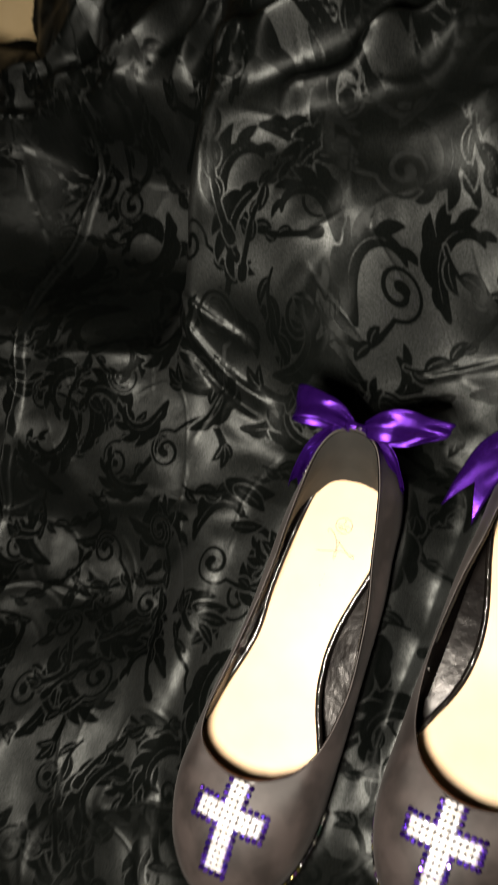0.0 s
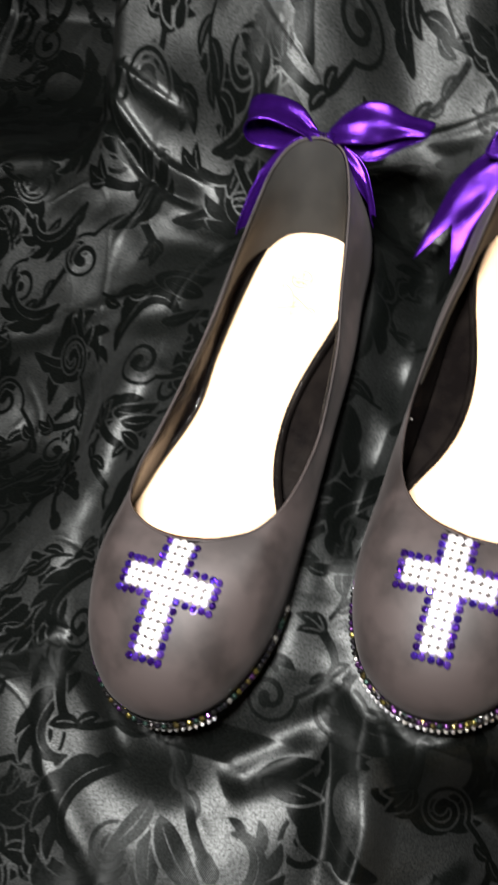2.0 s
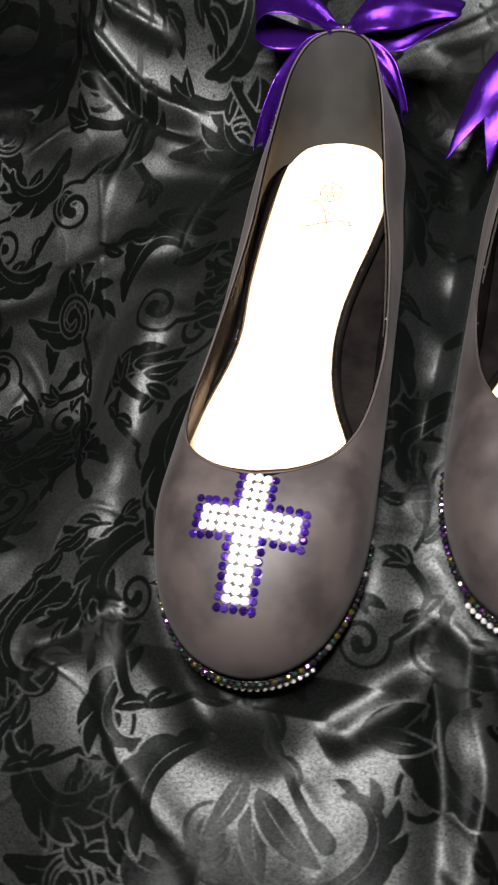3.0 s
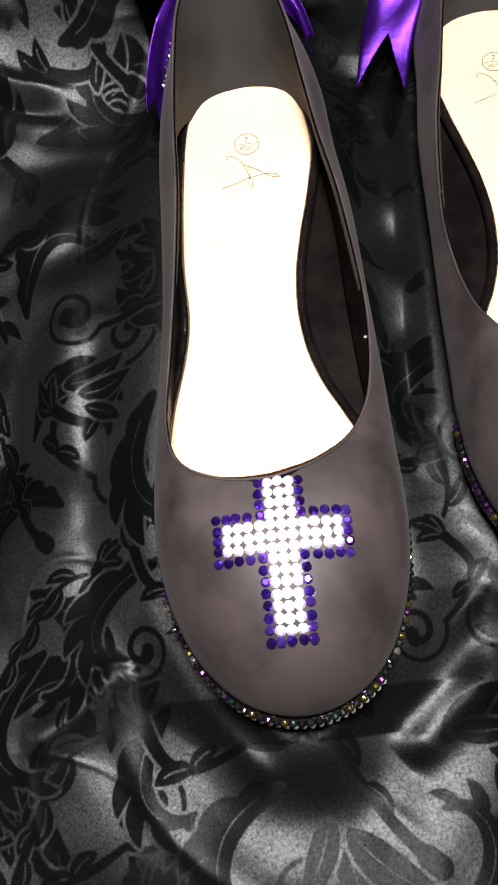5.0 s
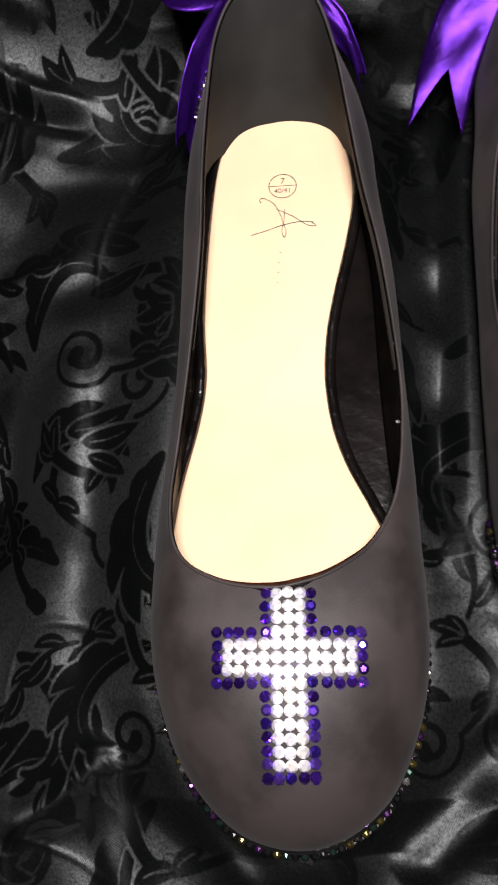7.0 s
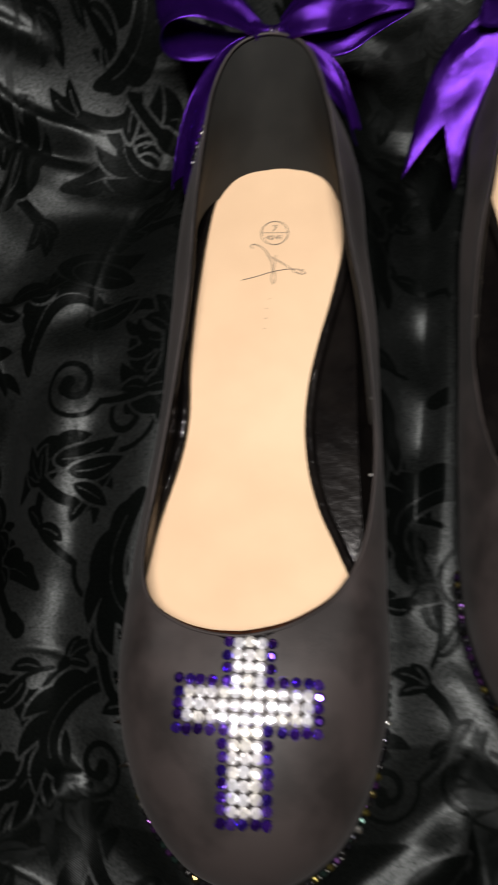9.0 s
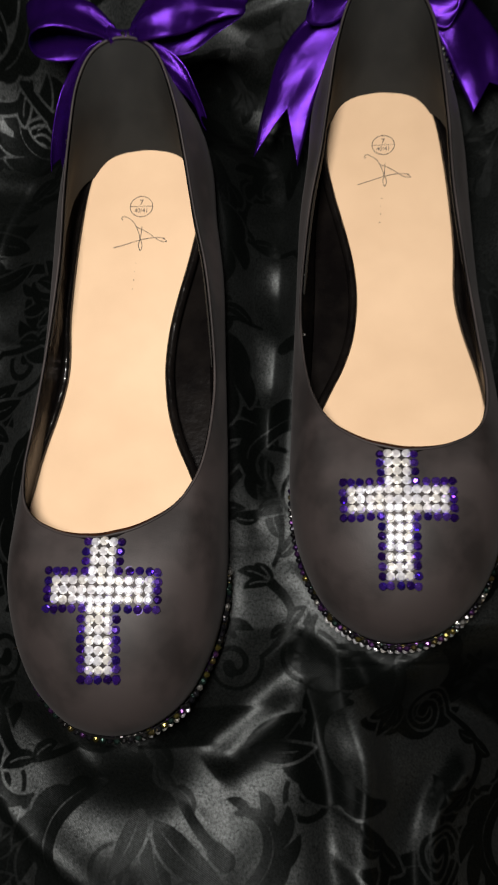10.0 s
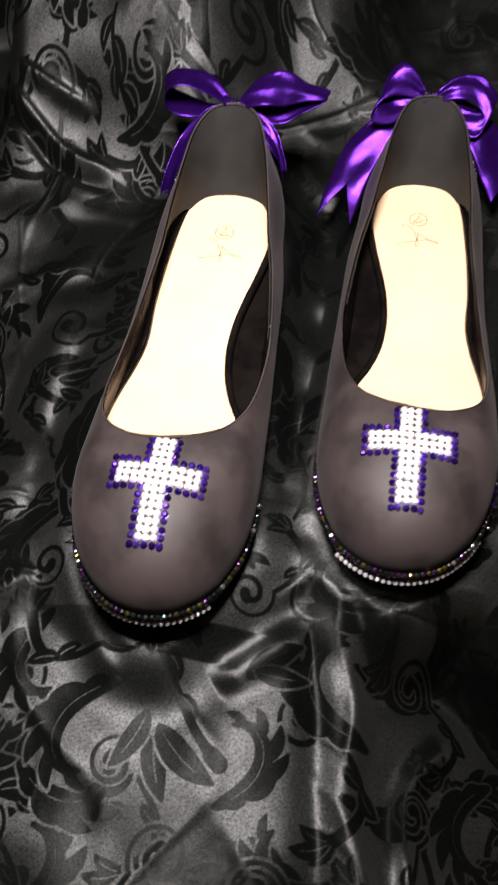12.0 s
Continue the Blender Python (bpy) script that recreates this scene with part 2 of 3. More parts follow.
    grid_mesh(bm, [[top[i] * (1 - t * q) + bottom[i] * t * q + (side[i] - top[i]) * np.array((1, 1, 0)) * 0.35 * math.sin(math.pi * t * q) * (1 - heel[i]) - out[i] * (0.0014 + (0.0004 + h) * min(1, t * 5)) - up * 0.0002 for i, h, q in zip(idx, thick, depth)]
                   for t in np.linspace(0, 1, 9)])
    part("heel_lining", bm, HEEL_LINING, base, "matte grey-black heel lining")
    bm = bmesh.new()
    tube(bm, top - out * 0.0004, 0.0005)
    part("edge_binding", bm, SUEDE, base)

    # raw vamp edge, browned to paint insole bounce; drops of clear glue on the lining
    bm = bmesh.new()
    rim_path = (top - out * 0.0008 - up * 0.0008)[int(9.0 * per):int(20.4 * per)]
    tube(bm, rim_path, 0.0001 + 0.0009 * np.sin(np.linspace(0, math.pi, len(rim_path))), closed=False)
    part("raw_edge", bm, RAW_EDGE, base, "raw vamp edge tinted brown by light off the insole")
    for i, t in ((int(21.6 * per), 0.30), (int(22.3 * per), 0.16)):
        bm = bmesh.new()
        bmesh.ops.create_icosphere(bm, subdivisions=2, radius=0.00055)
        bmesh.ops.scale(bm, vec=(1.3, 1.0, 0.7), verts=bm.verts)
        drop = part("glue_drop", bm, GLUE, base, "drop of clear glue")
        drop.location = Vector(top[i] * (1 - t) + bottom[i] * t + (side[i] - top[i]) * np.array((1, 1, 0)) * 0.35 * math.sin(math.pi * t) - out[i] * 0.0012)

    # footbed
    z = lambda p: 0.0125 + 0.002 * min(1, max(0, (p[1] + 0.06) / 0.09)) + 0.012 * min(1, max(0, (-0.075 - p[1]) / 0.065)) ** 1.5
    bm = bmesh.new()
    rim = [(p[0], p[1], z(p)) for p in foot]
    centre = np.array((0, -0.08, 0))

    def ring(s, dz):
        flat = [(np.array(p) - centre) * np.array((s, 1 - (1 - s) * 0.35, 1)) + centre for p in rim]
        return [(p[0], p[1], z(p) + dz) for p in flat]

    grid_mesh(bm, [ring(1, -0.0022), ring(1.0, -0.0006), ring(0.985, -0.0001), ring(0.90, -0.0003)], closed=True)
    edge_line = np.array(ring(0.978, 0))
    back, front = edge_line[:, 1].argmax(), edge_line[:, 1].argmin()
    lap = np.roll(edge_line, -back, 0)
    turn = (front - back) % len(lap)
    ends = sorted(((lap[:turn + 1], 1), (np.concatenate([lap[turn:], lap[:1]]), -1)), key=lambda c: c[0][:, 0].mean())
    sheet = []
    for k in range(61):
        y = lap[0, 1] + (lap[turn, 1] - lap[0, 1]) * (0.5 - 0.5 * math.cos(math.pi * k / 60))
        x0, x1 = (np.interp(-y, -c[::d, 1], c[::d, 0]) for c, d in ends)
        sheet.append([(x0 + (x1 - x0) * u, y, z((0, y))) for u in (0, 0.25, 0.5, 0.75, 1)])
    grid_mesh(bm, sheet)
    insole = part("insole", bm, INSOLE, base, "tan faux-leather insole with a printed size mark")
    stamp(insole, mirror)
    bm = bmesh.new()
    tube(bm, [(p[0] * 1.03 + 0.0009 * np.sign(p[0]), p[1] * 1.004, z(p) - 0.0004 - 0.0012 * min(1, max(0, (p[1] + 0.01) / 0.02))) for p in foot], 0.0019)
    part("insole_piping", bm, PIPING, base, "glossy black piping round the insole")

    # sole and its little heel
    bm = bmesh.new()
    low = side - out * 0.006
    vs = grid_mesh(bm, [low, side - out * 0.0042 + up * 0.0005, side - out * 0.003 + up * 0.002, side - out * 0.003 + up * 0.0055, side - out * 0.006 + up * 0.0065], closed=True)
    bm.faces.new(vs[0])
    bm.faces.new(vs[-1])
    part("outsole", bm, RUBBER, base)

    # the cross on the vamp
    pitch = 0.00315
    backing = bmesh.new()
    cells = {(i, j): "clear" for i in range(-5, 6) for j in (1, 2, 3)}
    cells.update({(i, j): "clear" for i in (-1, 0, 1) for j in range(-3, 11)})
    edge = set()
    for (i, j) in list(cells):
        for a, b in ((1, 0), (-1, 0), (0, 1), (1, 1), (-1, 1), (1, -1), (-1, -1), (0, -1)):
            c = (i + a, j + b)
            if c not in cells and c[1] >= -3:
                edge.add(c)
    cells.update({c: "purple" for c in edge})

    def on_vamp(i, j):
        if (i, j) in edge:
            i, j = i - 0.14 * np.sign(i) * ((i, j + 1) in edge or (i, j - 1) in edge), j - 0.10 * np.sign(j - 2)
        x, y = 0.001 * mirror + (i + rng.uniform(-0.06, 0.06)) * pitch, -0.1868 - deep + (11 - j + rng.uniform(-0.06, 0.06)) * pitch * 1.03
        place, normal, *_ = tree.ray_cast(Vector((x, y, 0.1)), Vector((0, 0, -1)))
        return place, normal if normal.z > 0 else -normal

    done = [(kind, *on_vamp(i, j)) for (i, j), kind in sorted(cells.items())]
    # thin glue film under the stones
    for kind, place, normal in done:
        q = normal.to_track_quat("Z", "Y").to_matrix()
        ring_v = [backing.verts.new(place - normal * 0.0001 + q @ Vector((0.0019 * math.cos(a), 0.0019 * math.sin(a), 0))) for a in np.arange(8) * math.pi / 4]
        backing.faces.new(ring_v)
    cross = part("cross", backing, FOIL, base, "cross of clear rhinestones edged with purple ones", smooth=False)
    for kind, place, normal in done:
        set_stone(kind, place, normal, cross, rng, 0.08 if kind == "clear" else 0.42)

    # stones round the toe's edge: dark rows and a clear one along the sole
    bm = bmesh.new()
    lo, hi = int(8.8 * per), int(19.2 * per)
    path, o_path = side[lo:hi], out[lo:hi]
    grid_mesh(bm, [path - o_path * 0.0018 + up * 0.0005, path - o_path * 0.0026 + up * 0.005, path - o_path * 0.0020 + up * 0.0105])
    trim = part("toe_trim", bm, RUBBER, base, "rim of rainbow-black and clear rhinestones round the toe")
    length = np.concatenate([[0], np.cumsum(np.linalg.norm(np.diff(path, axis=0), axis=1))])

    def at_edge(t):
        p = np.array([np.interp(t, length, path[:, k]) for k in range(3)])
        return p, np.array([np.interp(t, length, o_path[:, k]) for k in range(3)])

    for row, (kind, step, height, off) in enumerate((("edge", 0.0026, 0.0022, -0.0004), ("jet", 0.0026, 0.0046, -0.0020), ("jet", 0.0026, 0.0070, -0.0018), ("jet", 0.0026, 0.0094, -0.0012))):
        lap = (0.28, 0.70) if row == 0 else (0.0, 1.0)
        for t in np.arange(length[-1] * lap[0] + row % 2 * step / 2, length[-1] * lap[1], step):
            p, o = at_edge(t)
            purple = row and t < length[-1] * 0.2 and rng.random() < 0.6
            set_stone("purple" if purple else kind, p + o * off + up * (height + rng.uniform(-0.0002, 0.0002)), o + up * 0.75, trim, rng, 0.3)
    # silver spikes along the outer side
    for t in np.linspace(0.006, length[-1] * 0.24, 4):
        p, o = at_edge(t)
        bm = bmesh.new()
        bmesh.ops.create_cone(bm, cap_ends=True, segments=14, radius1=0.0016, radius2=0.0002, depth=0.006)
        bmesh.ops.translate(bm, verts=bm.verts, vec=(0, 0, 0.003))
        spike = part("spike", bm, SILVER, trim, "pointed silver spike stud")
        spike.matrix_basis = Matrix.Translation(Vector(p - o * 0.002 + up * 0.006)) @ Vector(o + up * 0.1).to_track_quat("Z", "Y").to_matrix().to_4x4()
    # a short row of clear stones on the outer side of the heel
    for k in range(21):
        i = int(2.1 * per) + k // 3
        set_stone("grit", wall(0.45 + 0.07 * (k % 3))[i] + out[i] * 0.0004, out[i] + up * 0.4, upper, rng, 0.5)

    # bow on the heel
    bow = bow_knot(base)
    for name, rows, notch in ribbons:
        ribbon(name, rows, notch, bow)
    for k in (-1, 0, 1):
        set_stone("grit", (0.002 * mirror + 0.0021 * k, 0.0484, 0.0562), (0.2 * k, -0.3, 1), bow, rng, 0.3)
    return base


def ribbon(name, rows, notch, parent):
    """A satin band through rows of (place, half width vector) in millimetres; notch cuts a swallowtail into its end."""
    slim = 0.86 if name == "loop" else 0.95
    fine = spline([(*p, *(slim * c for c in w)) for p, w in rows], 10, closed=False) * 0.001
    steps = np.concatenate([[0], np.cumsum(np.linalg.norm(np.diff(fine[:, :3], axis=0), axis=1))])
    total = steps[-1]
    bm = bmesh.new()
    uv = bm.loops.layers.uv.new("UVMap")
    across = np.linspace(-1, 1, 15)
    count = len(fine)
    verts = []
    for i in range(count):
        row = []
        for a in across:
            t = steps[i] / total * (total - notch * 0.001 * (1 - abs(a)))
            q = np.array([np.interp(t, steps, fine[:, k]) for k in range(6)])
            ahead = np.array([np.interp(min(t + 0.001, total), steps, fine[:, k]) - np.interp(max(t - 0.001, 0), steps, fine[:, k]) for k in range(3)])
            nrm = np.cross(ahead, q[3:])
            nrm /= np.linalg.norm(nrm) + 1e-9
            pull = math.exp(-min(t, (total - t) if name == "loop" else 1) / 0.009)
            ripple = 0.0005 * pull * math.sin(a * 7 + t * 60) + 0.0007 * math.cos(a * 1.6) + 0.0005 * math.sin(t * 230 + a * 1.8) + 0.0003 * math.sin(a * 5 + t * 80)
            v = bm.verts.new(q[:3] + q[3:] * a + nrm * ripple)
            row.append((v, (t * 40, a * 0.4)))
        verts.append(row)
    for r0, r1 in zip(verts, verts[1:]):
        for j in range(len(across) - 1):
            quad = (r0[j], r0[j + 1], r1[j + 1], r1[j])
            face = bm.faces.new([v for v, _ in quad])
            for loop, (_, c) in zip(face.loops, quad):
                loop[uv].uv = c
    bmesh.ops.recalc_face_normals(bm, faces=bm.faces)
    bmesh.ops.solidify(bm, geom=bm.faces[:], thickness=0.0003)
    return part(name, bm, SATIN, parent)


def bow_knot(base):
    bm = bmesh.new()
    uv = bm.loops.layers.uv.new("UVMap")
    rows = []
    for i in range(13):
        t = i / 12
        x = (t - 0.5) * 0.011
        r = 0.0026 + 0.0020 * (abs(t - 0.5) * 2) ** 2
        rows.append([(x + 0.0006 * math.sin(3 * a), 0.0490 + r * 0.9 * math.cos(a) * (1 + 0.08 * math.cos(7 * a + 2 * t)), 0.0535 + r * math.sin(a) * (1 + 0.08 * math.sin(9 * a)))
                     for a in np.arange(28) * math.pi / 14])
    grid_mesh(bm, rows, closed=True)
    for f in bm.faces:
        for loop in f.loops:
            loop[uv].uv = (loop.vert.co.y * 40, loop.vert.co.x * 40)
    return part("bow", bm, SATIN, base, "purple satin ribbon bow tied at the heel")


def stamp(insole, mirror):
    """The printed size ring, the numbers and the maker's scrawl."""
    def lift(x, y):
        return (x, y, 0.0125 + 0.002 * min(1, max(0, (y + 0.06) / 0.09)) + 0.0002)

    bm = bmesh.new()
    n = 40
    rows = [[lift(r * math.cos(a), r * 0.95 * math.sin(a)) for a in np.arange(n) * 2 * math.pi / n] for r in (0.0049, 0.0046)]
    grid_mesh(bm, rows, closed=True)
    grid_mesh(bm, [[lift(x, 0.0002) for x in (-0.0047, 0, 0.0047)], [lift(x, 0.0) for x in (-0.0047, 0, 0.0047)]])
    part("size_ring", bm, INK, insole)
    for text, size, y in (("7", 0.0033, 0.0008), ("40/41", 0.0026, -0.0026)):
        curve = bpy.data.curves.new("size_number", "FONT")
        curve.body, curve.size, curve.align_x = text, size, "CENTER"
        ob = bpy.data.objects.new("size_number", curve)
        me = bpy.data.meshes.new_from_object(ob)
        me.materials.append(INK)
        bpy.data.objects.remove(ob)
        ob = new("size_number", me)
        ob.parent, ob.location = insole, lift(0, y)
    # scrawl
    strokes = ([(-15, -21), (-8, -19.5), (0, -17.5), (8, -16.5), (14, -17)], [(-10, -8), (-11, -7), (-9, -6.2), (-4, -9), (-1, -14), (0, -17), (0.8, -11)],
               [(-3, -11), (4, -14), (11, -18), (15, -18.5), (13, -17)], [(0, -17), (1.2, -20), (0.3, -22.5), (-0.8, -20), (0, -17)])
    bm = bmesh.new()
    for s in strokes:
        p = spline([(x * 0.74, 1.5 + y * 0.93, 0) for x, y in s], 6, closed=False) * 0.001
        d = np.gradient(p, axis=0)
        side = np.stack([-d[:, 1], d[:, 0], d[:, 2] * 0], 1)
        side /= np.linalg.norm(side, axis=1)[:, None] + 1e-9
        grid_mesh(bm, [[lift(*(q + w * h)[:2]) for q, h in zip(p, side)] for w in (-0.00013, 0.00013)])
    part("maker_scrawl", bm, INK, insole)
    # worn marks below it
    for k, (x, y) in enumerate(((-1.2, -25), (-1.8, -28.6), (-2.0, -32.2), (-2.4, -36))):
        bm = bmesh.new()
        grid_mesh(bm, [[lift((x + a) * 0.001, (y + b) * 0.001) for a in (-0.3, 0.3)] for b in (-0.09, 0.09)])
        part("worn_mark", bm, INK, insole)


BOW_A = [
    ("loop", [((-3, 49, 55), (0, 4, 1)), ((-11, 52, 61), (0, 7, 0)), ((-22, 53, 65), (0, 9, -1)), ((-32, 53, 63.5), (-1, 11, -2)), ((-37, 52.5, 57), (-2, 11, -2)), ((-34, 52, 51), (-1, 10.5, -1)),
              ((-22, 51, 48), (0, 8, 0)), ((-10, 49, 50), (0, 5, 0)), ((-3, 48, 53), (0, 3, 1))], 0),
    ("loop", [((3, 49, 55), (0, 4, 1)), ((10, 51, 60), (0, 8, 3)), ((18, 53, 62), (0.5, 10, 4)), ((26, 55.5, 60), (1, 9, 4)), ((34, 58, 57), (1, 6, 2)), ((45, 60, 54.5), (1, 5, 0)), ((44, 59.5, 52), (1, 5, 0)),
              ((34, 56, 50), (1, 6, 1)), ((22, 52, 48), (0, 7, 2)), ((10, 49, 50), (0, 5, 1)), ((3, 48, 53), (0, 3, 1))], 0),
    ("tail", [((-3, 47, 53), (1, 3, 2)), ((-13, 44, 48), (-2, 3, 4)), ((-22, 36, 40), (-3, 3, 5)), ((-28.5, 26, 31), (-3, 2, 6)), ((-32, 17, 24), (-2, 0, 6)), ((-33.5, 11, 19), (-2, 0, 6))], 8),
    ("tail", [((3, 47, 53), (-1, 3, 2)), ((12, 44, 48), (2, 3, 3)), ((20, 39, 43), (2, 3, 3.5)), ((25.5, 33, 37), (1, 1.5, 4)), ((29, 26, 30), (0.3, 0.5, 4))], 4),
]
BOW_B = [
    ("loop", [((-3, 47, 55), (0, 3, 2)), ((-10, 50, 60), (1, 6, 4)), ((-18, 51, 62.5), (2, 9, 5)), ((-25, 48, 60), (3, 11, 5)), ((-28, 43, 54), (3, 11, 5)), ((-21, 42, 50), (1, 9, 4)),
              ((-10, 45, 51), (0, 5, 3)), ((-2, 47, 54), (0, 3, 2))], 0),
    ("loop", [((3, 47, 55), (0, 3, 3)), ((12, 49, 60), (0, 6, 4)), ((23, 50, 59), (1, 7, 4)), ((31, 43, 53), (3, 7, 3)), ((26, 37, 47.5), (2, 7, 4)), ((15, 41, 48), (0, 6, 3)), ((3, 47, 53), (0, 3, 2))], 0),
    ("tail", [((-3, 46, 53), (2, 1, 2)), ((-13, 45, 49), (6, 0, 2)), ((-24, 40, 42), (9, -2, 1)), ((-34, 28, 32), (10.2, -4, 0)), ((-41, 12, 22), (10, -4, 0)), ((-46, -6, 15), (10, -3, 0))], 22),
    ("tail", [((3, 46, 53), (1, 3, 2)), ((13, 47.5, 51), (2, 4, 2)), ((24, 42, 44), (6, 6, 1)), ((35, 32, 35), (10, 6, 0)), ((42, 21, 27), (10.5, 5, 0)), ((46, 11, 22), (10, 4, 0))], 9),
]
LEFT = pose(0, 0, 0.0, 0, 0, 0)
RIGHT = pose(0.1012, 0.0318, -0.0125, -2.0, -1.5, 0.4)
shoe(LEFT, 1, "black suede ballet flat with rhinestone cross and purple bow", BOW_A, 1)
shoe(RIGHT, -1, "black suede ballet flat with rhinestone cross and wide-tailed purple bow", BOW_B, 2, 0.002)


# ---- the damask cloth ----
def ticks(*spans):
    """Grid lines from spans of (start, end, spacing) in millimetres: close together round the shoes, wider apart far off."""
    return np.concatenate([np.arange(a, b, c) for a, b, c in spans]) * 0.001


xs = ticks((-660, -400, 3.0), (-400, -190, 1.5), (-190, 175, 0.68), (175, 360, 3.0))
ys = ticks((-420, -325, 2.0), (-325, 165, 0.68), (165, 370, 1.4), (370, 560, 3.0))
gx, gy = np.meshgrid(xs, ys)


def window(x0, x1, y0, y1):
    """The slices of the grid that hold a rectangle."""
    return slice(*np.searchsorted(ys, (y0, y1))), slice(*np.searchsorted(xs, (x0, x1)))


def near(points, reach):
    """Distance from the cloth's grid points to a polyline (millimetres), within reach, and how far along it they lie (0 to 1)."""
    p = spline([(x, y, 0) for x, y in points], 10, closed=False)[:, :2] * 0.001
    d, along = np.full(gx.shape, 9.0), np.zeros(gx.shape)
    for k, (a, b) in enumerate(zip(p, p[1:])):
        w = window(min(a[0], b[0]) - reach, max(a[0], b[0]) + reach, min(a[1], b[1]) - reach, max(a[1], b[1]) + reach)
        x, y = gx[w], gy[w]
        e = b - a
        t = np.clip(((x - a[0]) * e[0] + (y - a[1]) * e[1]) / (e @ e + 1e-12), 0, 1)
        own = np.hypot(x - a[0] - t * e[0], y - a[1] - t * e[1])
        along[w] = np.where(own < d[w], (k + t) / (len(p) - 1), along[w])
        d[w] = np.minimum(d[w], own)
    return d, along


def step(a, b, v):
    t = np.clip((v - a) / (b - a), 0, 1)
    return t * t * (3 - 2 * t)


def waves(count, low, high, seed):
    """A smooth random field of wavelengths between low and high metres, about -1 to 1."""
    r = np.random.RandomState(seed)
    f = np.zeros(gx.shape)
    for _ in range(count):
        a, l, ph = r.uniform(0, 2 * math.pi), r.uniform(low, high), r.uniform(0, 7)
        f += np.sin((gx * math.cos(a) + gy * math.sin(a)) * 2 * math.pi / l + ph + 1.1 * np.sin((gx * math.sin(a) - gy * math.cos(a)) * 2 * math.pi / (l * 1.7) + ph * 2))
    return f / math.sqrt(count)


# folds: height and width in millimetres, then the line of the crest
FOLDS = [
    (8, 2.7, [(-292, 240), (-297, 208), (-302, 168), (-302, 113), (-290, 62), (-284, 9), (-288, -49), (-290, -110)]),
    (13, 7, [(-400, 210), (-350, 222), (-310, 231), (-275, 236), (-235, 255)]),
    (13, 8, [(-345, 232), (-290, 250), (-243, 266), (-225, 300), (-215, 340)]),
    (13, 9, [(-145, 229), (-106, 235), (-68, 258), (-55, 300)]),
    (12, 8, [(-95, 205), (-55, 224), (-34, 262)]),
    (17, 11, [(-170, 268), (-136, 310), (-83, 345)]),
    (14, 9, [(-130, 250), (-98, 297), (-60, 350)]),
    (3.2, 3.4, [(-162, 110), (-145, 94), (-118, 74), (-95, 64), (-72, 58)]),
    (-4.5, 3.6, [(-164, 101), (-147, 86), (-120, 66), (-98, 56), (-76, 50)]),
    (4, 3.5, [(-182, 128), (-135, 100), (-90, 88)]),
    (6.5, 5.5, [(54, -158), (71, -169), (87, -184), (94, -212), (95, -245), (103, -288), (112, -340)]),
    (-6, 7, [(64, -190), (74, -222), (78, -260), (86, -330)]),
    (6, 5, [(86, -176), (100, -180), (117, -187)]),
    (5, 5, [(-52, -160), (-40, -188), (-22, -214), (-8, -230)]),
    (4, 6, [(-60, -183), (-76, -199), (-100, -212)]),
    (4, 11, [(-140, -59), (-112, -37), (-79, -32), (-50, -27)]),
    (4, 7, [(-285, 46), (-229, 60), (-182, 73), (-150, 82)]),
    (3, 6, [(-205, -40), (-150, -25), (-110, -12), (-70, -3)]),
    (-7, 11, [(56, -60), (62, -105), (70, -141)]),
    (6, 8, [(30, -225), (52, -206), (70, -200)]),
    (12, 14, [(120, 130), (150, 60), (170, -40)]),
    (13, 7, [(-420, 250), (-350, 258), (-300, 285), (-275, 340)]),
    (12, 8, [(-330, 300), (-290, 330), (-270, 400)]),
    (11, 6, [(-205, 245), (-190, 300), (-150, 352), (-110, 380)]),
    (12, 7, [(-120, 215), (-85, 250), (-40, 300), (-10, 360)]),
    (10, 6, [(-60, 232), (-20, 262), (10, 312)]),
]
height = 0.0028 * waves(7, 0.10, 0.22, 3) + 0.0017 * waves(9, 0.04, 0.085, 5) + 0.00010 * waves(8, 0.012, 0.022, 8) + 0.0006 * waves(9, 0.022, 0.045, 17) * step(-0.2, 1.2, waves(4, 0.10, 0.2, 23))
# sharp little creases along the lines where two random fields change sign
for seed, size, tall in ((31, 0.09, 0.0009), (41, 0.13, 0.0016), (51, 0.06, 0.0005)):
    height += tall * np.exp(-(waves(4, size, size * 1.8, seed) / 0.13) ** 2) * step(-0.3, 0.5, waves(4, 0.12, 0.2, seed + 1))
# drawn smooth in the hollow behind the cross ridge
hollow = step(0.045, 0.165, gy) * step(0.250, 0.205, gy) * step(-0.40, -0.30, gx) * step(-0.135, -0.185, gx)
calm = step(-0.19, -0.225, gy) * step(0.09, 0.07, gx) + np.exp(-((gx + 0.10) / 0.045) ** 2 - ((gy - 0.01) / 0.05) ** 2)
height = -0.018 - 0.060 * hollow + height * (1 - 0.75 * hollow) * (1 - 0.42 * calm)
# a soft hump behind the heels, a gentle dip beside the shoe, and the far crumple
foot_line = 0.030 + 0.045 * step(-0.030, 0.035, gx)
height += 0.085 * step(0, 0.150, gy - foot_line) * np.exp(-((gx + 0.132) / np.where(gx < -0.132, 0.034, 0.34)) ** 2 - (np.maximum(gx - 0.025, 0) / 0.045) ** 2 - (np.maximum(gy - 0.19, 0) / 0.25) ** 2)
height += 0.016 * np.exp(-((gx + 0.055) / 0.042) ** 2 - ((gy - 0.132) / 0.036) ** 2)
height -= 0.004 * step(-0.035, -0.085, gx) * step(0.07, 0.0, gy) * step(-0.24, -0.16, gy)
